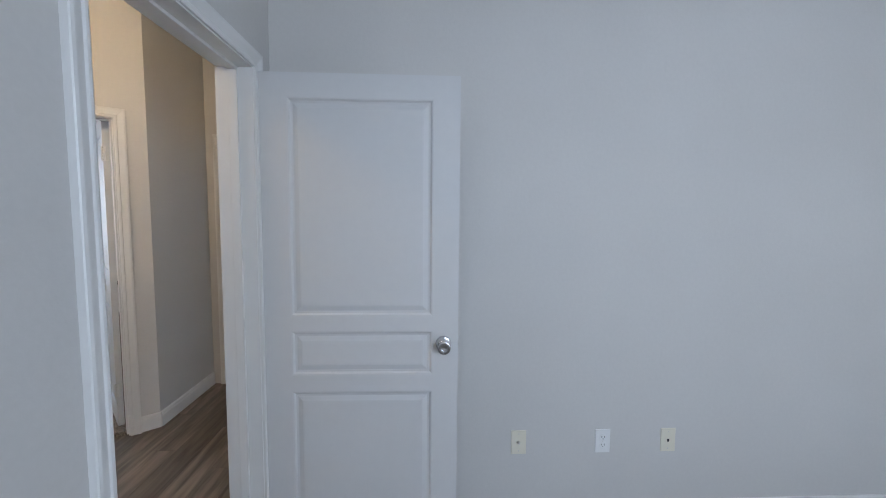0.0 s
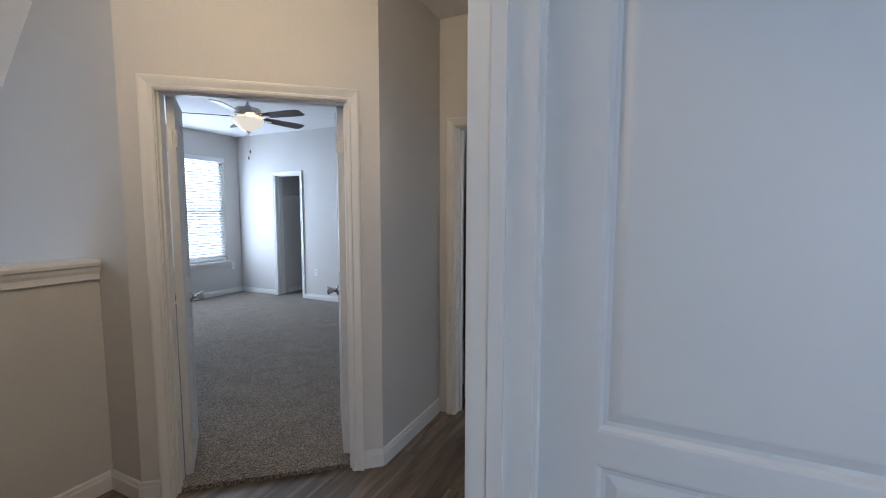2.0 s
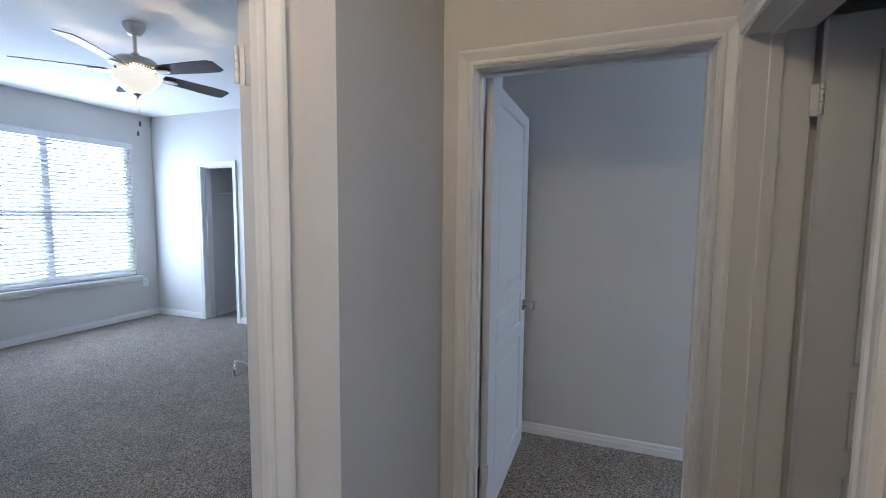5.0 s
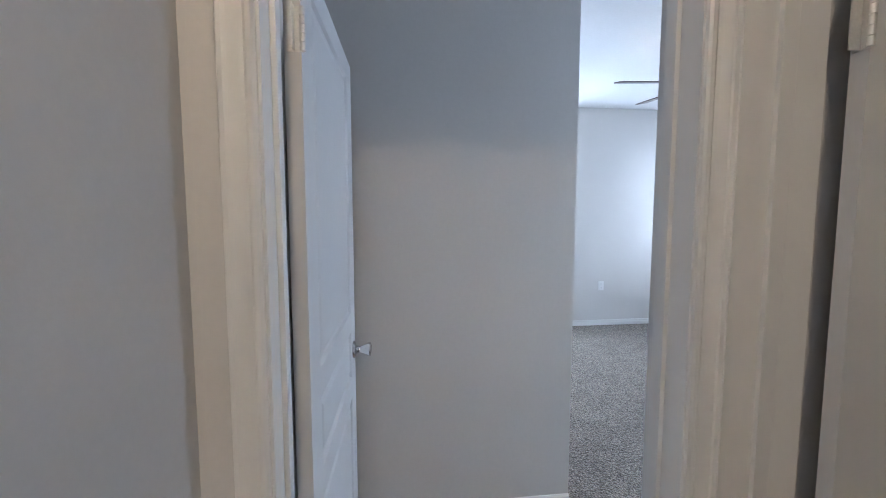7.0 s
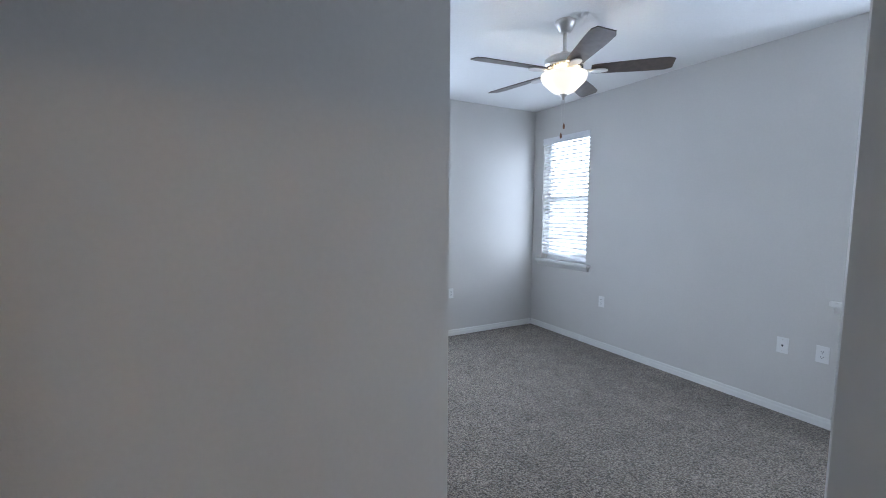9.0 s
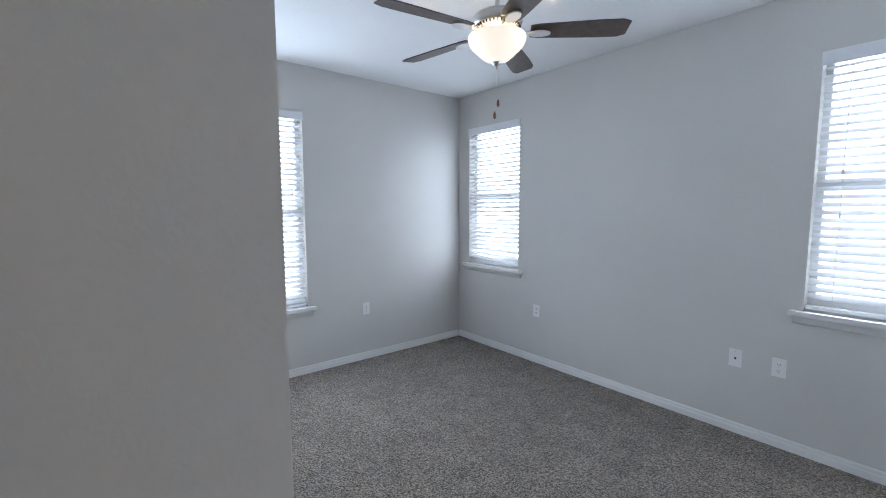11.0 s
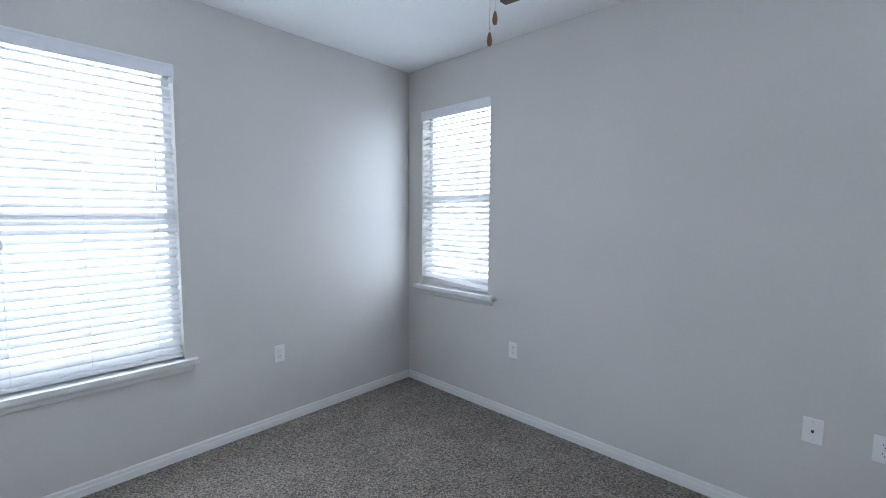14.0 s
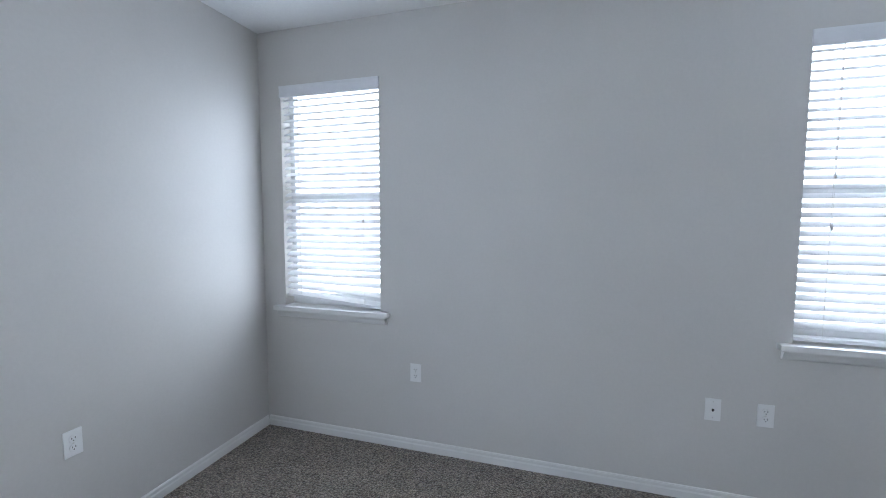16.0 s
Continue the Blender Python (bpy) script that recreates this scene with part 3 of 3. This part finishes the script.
window("window_1", pose(W1[0], FACE_N, 0), W1[1] - W1[0], W1[2], W1[3], 0.14, 1.50, tilt=30,
       fobs=((0.12, 1.53), (0.125, 1.36), (0.74, 1.66), (0.742, 1.42)))
window("window_2", pose(FACE_E, W2[1], 0, 0, 0, -90), W2[1] - W2[0], W2[2], W2[3], 0.14, 1.65, tilt=30, sag=0.05, fobs=((0.60, 1.50),))
window("window_3", pose(FACE_E, W3[1], 0, 0, 0, -90), W3[1] - W3[0], W3[2], W3[3], 0.14, 1.65, tilt=30, fobs=((0.12, 1.72), (0.122, 1.48)))
window("window_4", pose(-7.08, WM[0], 0, 0, 0, 90), WM[1] - WM[0], WM[2], WM[3], 0.12, 1.45, units=2, tilt=30, fobs=((0.78, 1.3),))


# ---- wall plates ----
def wall_plate(m, kind, mat, label):
    """Local y points out of the wall, z up."""
    ob = thing("wall_outlet" if kind == "duplex" else "light_switch" if kind == "switch" else "wall_jack", label,
               {"duplex": "outlet", "switch": "switch"}.get(kind, "wall jack"), m, group="wall plates")
    bm = bmesh.new()
    box(bm, -0.036, 0.036, 0, 0.0055, -0.058, 0.058)
    part("cover_plate", bm, mat, ob, bevel=0.0025)
    if kind == "duplex":
        for z in (-0.0195, 0.0195):
            bm = bmesh.new()
            lathe(bm, [(0.0, 0.0), (0.0172, 0.0), (0.0172, 0.0075), (0.0165, 0.008), (0.0, 0.008)], 18, pose(0, 0, z, -90))
            part("receptacle", bm, mat, ob)
            for x, hh in ((-0.0065, 0.009), (0.0065, 0.007)):
                bm = bmesh.new()
                box(bm, x - 0.0014, x + 0.0014, 0.0078, 0.0086, z + 0.003 - hh / 2, z + 0.003 + hh / 2)
                part("slot", bm, DARK, ob)
            bm = bmesh.new()
            lathe(bm, [(0.0, 0.0078), (0.0026, 0.0078), (0.0026, 0.0086), (0.0, 0.0086)], 8, pose(0, 0, z - 0.008, -90))
            part("ground_hole", bm, DARK, ob)
        screws = (0.0,)
    elif kind == "switch":
        bm = bmesh.new()
        box(bm, -0.005, 0.005, 0.005, 0.016, -0.004, 0.012)
        part("toggle", bm, mat, ob, bevel=0.001)
        screws = (-0.03, 0.03)
    else:
        bm = bmesh.new()
        if kind == "coax":
            lathe(bm, [(0.0065, 0.004), (0.0065, 0.012), (0.0045, 0.012), (0.0045, 0.017), (0.0, 0.017)], 12, pose(0, 0, 0, -90))
            part("connector", bm, NICKEL, ob)
        else:
            box(bm, -0.0055, 0.0055, 0.005, 0.0066, -0.006, 0.005)
            box(bm, -0.003, 0.003, 0.005, 0.0066, -0.010, -0.006)
            part("socket", bm, DARK, ob)
        screws = (-0.042, 0.042)
    for z in screws:
        bm = bmesh.new()
        lathe(bm, [(0.0, 0.005), (0.0032, 0.005), (0.0032, 0.0068), (0.0, 0.0075)], 10, pose(0, 0, z, -90))
        part("screw", bm, NICKEL, ob)
    return ob


S, Wf, Ef = 180, 90, -90   # turn that makes local y face south, west (from an east wall) or east
wall_plate(pose(0.344, 1.685, 0.372, 0, 0, S), "coax", ALMOND, "almond plastic cable jack plate on the wall")
wall_plate(pose(0.754, 1.685, 0.372, 0, 0, S), "duplex", PLATE, "white plastic duplex outlet on the wall")
wall_plate(pose(1.078, 1.685, 0.372, 0, 0, S), "phone", ALMOND, "almond plastic telephone jack plate on the wall")
wall_plate(pose(1.084, FACE_N, 0.55, 0, 0, S), "duplex", PLATE, "white plastic duplex outlet beside the window")
wall_plate(pose(FACE_E, 6.424, 0.55, 0, 0, Wf), "duplex", PLATE, "white plastic duplex outlet under the window")
wall_plate(pose(FACE_E, 4.795, 0.546, 0, 0, Wf), "phone", PLATE, "white plastic telephone jack plate on the wall")
wall_plate(pose(FACE_E, 4.566, 0.546, 0, 0, Wf), "duplex", PLATE, "white plastic duplex outlet beside the phone jack")
wall_plate(pose(-6.383, 5.88, 1.085, 0, 0, S), "switch", PLATE, "white plastic light switch beside the closet doorway")
wall_plate(pose(-5.352, 5.88, 0.465, 0, 0, S), "duplex", PLATE, "white plastic duplex outlet beside the closet doorway")
wall_plate(pose(-7.08, 5.703, 0.50, 0, 0, Ef), "duplex", PLATE, "white plastic duplex outlet beside the wide window")

# ---- thermostat on the hall wall ----
thermo = thing("thermostat", "almond plastic vented thermostat on the hall wall", "thermostat", pose(-0.9, 2.35, 1.0, 0, 0, 90) @ Matrix.Diagonal((1.1, 1.0, 1.3, 1)))
bm = bmesh.new()
box(bm, -0.036, 0.036, 0, 0.008, -0.058, 0.058)
part("back_plate", bm, ALMOND, thermo, bevel=0.002)
bm = bmesh.new()
box(bm, -0.034, 0.034, 0.008, 0.026, -0.055, 0.055)
part("cover", bm, ALMOND, thermo, bevel=0.005)
for z in [-0.045 + 0.006 * k for k in range(6)] + [0.015 + 0.006 * k for k in range(6)]:
    for sx in (-1, 1):
        bm = bmesh.new()
        box(bm, min(sx * 0.0335, sx * 0.0348), max(sx * 0.0335, sx * 0.0348), 0.011, 0.022, z, z + 0.0022)
        part("vent_slot", bm, DARK, thermo)


# ---- ceiling fans ----
DROP = -0.04
LOW = pose(0, 0, -0.069) @ Matrix.Diagonal((1, 1, 0.84, 1))


def ceiling_fan(x, y, azimuth, label):
    """Hangs from the ceiling; azimuth of the first blade, clockwise from north."""
    fan = thing("ceiling_fan", label, "ceiling fan", pose(x, y, H), group="ceiling fans")
    bm = bmesh.new()
    lathe(bm, [(0.068, 0.0), (0.068, -0.012), (0.064, -0.022), (0.052, -0.045), (0.040, -0.062), (0.034, -0.070), (0.020, -0.074)], 32)
    part("canopy", bm, NICKEL, fan, "brushed nickel canopy", smooth=True)
    bm = bmesh.new()
    lathe(bm, [(0.0125, -0.072), (0.0125, -0.205)], 16)
    part("downrod", bm, NICKEL, fan, smooth=True)
    bm = bmesh.new()
    lathe(bm, [(0.024, -0.150), (0.030, -0.168), (0.060, -0.180), (0.112, -0.190), (0.128, -0.205), (0.130, -0.232), (0.126, -0.246), (0.112, -0.258), (0.088, -0.276), (0.070, -0.290), (0.0, -0.292)], 40)
    part("motor_housing", bm, NICKEL, fan, "brushed nickel motor housing", smooth=True, m=pose(0, 0, DROP))
    bm = bmesh.new()
    for k in range(40):
        box(bm, 0.098, 0.121, -0.0028, 0.0028, -0.262, -0.250, pose(0, 0, 0, 0, 0, k * 9))
    part("vent_ring", bm, DARK, fan, m=pose(0, 0, DROP))
    bm = bmesh.new()
    lathe(bm, [(0.060, -0.288), (0.062, -0.312), (0.078, -0.322), (0.080, -0.330), (0.0, -0.331)], 32)
    part("light_fitter", bm, NICKEL, fan, smooth=True, m=pose(0, 0, DROP))
    for k in range(5):
        turn = pose(0, 0, DROP, 0, 0, 90 - (azimuth + 72 * k))
        iron = bmesh.new()
        box(iron, 0.07, 0.20, -0.011, 0.011, -0.284, -0.277)
        for q in range(2):
            lathe(iron, [(0.0, -0.291 + 0.004 * q), (0.045 - 0.01 * q, -0.291 + 0.004 * q), (0.045 - 0.01 * q, -0.284 + 0.004 * q), (0.0, -0.284 + 0.004 * q)], 20,
                  Matrix.Translation((0.215, 0, 0)) @ Matrix.Diagonal((1.25, 0.75, 1, 1)))
        arm = part("blade_iron", iron, NICKEL, fan, "brushed nickel blade bracket", smooth=True, m=turn @ pose(0, 0, 0, 0, 0, 0))
        bm = bmesh.new()
        half = [(0.17, 0.046), (0.21, 0.054), (0.50, 0.068), (0.615, 0.068), (0.655, 0.050)]
        ring = half + [(a, -b) for a, b in reversed(half)]
        up = [bm.verts.new((a, b, 0.003)) for a, b in ring]
        dn = [bm.verts.new((a, b, -0.003)) for a, b in ring]
        bm.faces.new(up), bm.faces.new(list(reversed(dn)))
        for q in range(len(ring)):
            bm.faces.new((up[q], dn[q], dn[(q + 1) % len(ring)], up[(q + 1) % len(ring)]))
        part("blade", bm, BLADE, fan, "dark walnut fan blade with clipped corners", m=turn @ pose(0, 0, -0.274, -12, 0, 0))
    bm = bmesh.new()
    outer = [(0.148, -0.318), (0.150, -0.330), (0.146, -0.352), (0.134, -0.378), (0.112, -0.402), (0.090, -0.428), (0.066, -0.452), (0.036, -0.466), (0.014, -0.470)]
    inner = [(r - 0.005, z + 0.004) for r, z in reversed(outer[:-1])]
    lathe(bm, [(0.0, -0.470)] + list(reversed(outer)) + [(0.143, -0.318)] + list(reversed(inner))[1:] + [(0.0, -0.462)], 40)
    part("bowl", bm, BOWL, fan, "lit frosted white glass bowl", smooth=True, m=LOW)
    bm = bmesh.new()
    lathe(bm, [(0.0, -0.512), (0.005, -0.508), (0.004, -0.498), (0.010, -0.492), (0.022, -0.480), (0.026, -0.470), (0.020, -0.465), (0.0, -0.464)], 20)
    part("finial", bm, NICKEL, fan, smooth=True, m=LOW)
    for dx, low in ((0.012, 0.625), (-0.012, 0.69)):
        bm = bmesh.new()
        lathe(bm, [(0.0011, -low + 0.02), (0.0011, -0.43)], 6, pose(dx, 0, 0))
        part("pull_chain", bm, NICKEL, fan, m=pose(0, 0, DROP))
        bm = bmesh.new()
        lathe(bm, [(0.0, -low - 0.022), (0.006, -low - 0.018), (0.008, -low - 0.006), (0.0055, -low + 0.008), (0.003, -low + 0.016), (0.0, -low + 0.018)], 12, pose(dx, 0, 0))
        part("fob", bm, FOB, fan, "turned wooden pull fob", smooth=True, m=pose(0, 0, DROP))
    bulb = new("fan_bulb", bpy.data.lights.new("fan_bulb", "POINT"))
    bulb.data.energy, bulb.data.color, bulb.data.shadow_soft_size = 30, BULB, 0.04
    bulb.matrix_world = pose(x, y, H - 0.44)
    return fan


ceiling_fan(0.768, 5.505, 62, "brushed nickel ceiling fan with dark blades and lit bowl")
ceiling_fan(-4.345, 3.835, 10, "brushed nickel ceiling fan with dark blades and lit bowl")

# hall ceiling lamp, flush with the ceiling above the walk
lamp = thing("ceiling_light", "frosted white flush-mount hall ceiling light", "ceiling light", pose(-1.68, 1.25, H))
bm = bmesh.new()
lathe(bm, [(0.15, 0.0), (0.15, -0.02), (0.14, -0.028), (0.0, -0.028)], 32)
part("base_ring", bm, NICKEL, lamp, smooth=True)
bm = bmesh.new()
lathe(bm, [(0.135, -0.028), (0.125, -0.055), (0.09, -0.085), (0.04, -0.098), (0.0, -0.10)], 32)
part("shade", bm, BOWL, lamp, "lit frosted glass dome", smooth=True)
hall_bulb = new("hall_bulb", bpy.data.lights.new("hall_bulb", "POINT"))
hall_bulb.data.energy, hall_bulb.data.color, hall_bulb.data.shadow_soft_size = 32, WARM, 0.1
hall_bulb.matrix_world = pose(-1.68, 1.25, H - 0.22)

# ---- louvred supply vent in the far bedroom's ceiling ----
vent = thing("ceiling_vent", "white louvred metal air vent in the ceiling", "vent", pose(-3.90, 3.13, H))
bm = bmesh.new()
for a, c, d, e in ((-0.18, 0.18, -0.10, -0.075), (-0.18, 0.18, 0.075, 0.10), (-0.18, -0.155, -0.075, 0.075), (0.155, 0.18, -0.075, 0.075)):
    box(bm, a, c, d, e, -0.008, 0.0)
part("frame", bm, TRIM, vent)
bm = bmesh.new()
box(bm, -0.155, 0.155, -0.075, 0.075, -0.002, 0.0)
part("backing", bm, VALANCE, vent)
for k in range(9):
    bm = bmesh.new()
    box(bm, -0.155, 0.155, -0.009, 0.009, -0.0008, 0.0008)
    part("slat", bm, TRIM, vent, m=pose(0, -0.066 + 0.0165 * k, -0.008, 38))

# ---- wire shelf in the far closet ----
shelf = thing("wire_shelf", "white coated wire closet shelf with diagonal brackets", "shelf", pose(-6.22, 6.1, 1.72, 0, 0, 90))
for k in range(7):
    bm = bmesh.new()
    lathe(bm, [(0.003, 0.0), (0.003, 1.85)], 6, pose(0, -0.004 - 0.05 * k, 0, 0, 90, 0))
    part("rod", bm, WIRE, shelf)
bm = bmesh.new()
lathe(bm, [(0.003, 0.0), (0.003, 1.85)], 6, pose(0, -0.306, -0.03, 0, 90, 0))
part("front_lip", bm, WIRE, shelf)
for x in (0.25, 0.75, 1.25, 1.7):
    bm = bmesh.new()
    lathe(bm, [(0.004, 0.0), (0.004, 0.42)], 6, pose(x, -0.30, 0, 135, 0, 0))
    part("bracket", bm, WIRE, shelf)
for k in range(36):
    bm = bmesh.new()
    lathe(bm, [(0.0017, 0.0), (0.0017, 0.305)], 5, pose(0.03 + 0.05 * k, 0, 0.003, 90, 0, 0))
    part("cross_wire", bm, WIRE, shelf)

# ---- hall floor planks ----
plank_w, plank_l = 0.152, 1.22
bm = bmesh.new()
box(bm, 0.0006, plank_w - 0.0006, 0.0006, plank_l - 0.0006, -0.008, 0.0)
bmesh.ops.bevel(bm, geom=[e for e in bm.edges if all(v.co.z > -0.001 for v in e.verts)], offset=0.001, segments=1, affect="EDGES")
plank_mesh = finish(bm, "plank", PLANK)
col = 0
x = -3.14
while x < -0.72:
    start = -2.0 - (col * 0.47) % plank_l
    while start < 3.44:
        y, last = max(start, -2.0), min(start + plank_l, 3.44)
        # planks stop at the walls and at the carpet edges
        if last - y > 0.05:
            p = new("plank", plank_mesh)
            p.parent = hall_floor
            p.matrix_basis = Matrix.Translation((x, y, 0.0)) @ Matrix.Diagonal((1, (last - y) / plank_l, 1, 1))
        start += plank_l
    x += plank_w
    col += 1
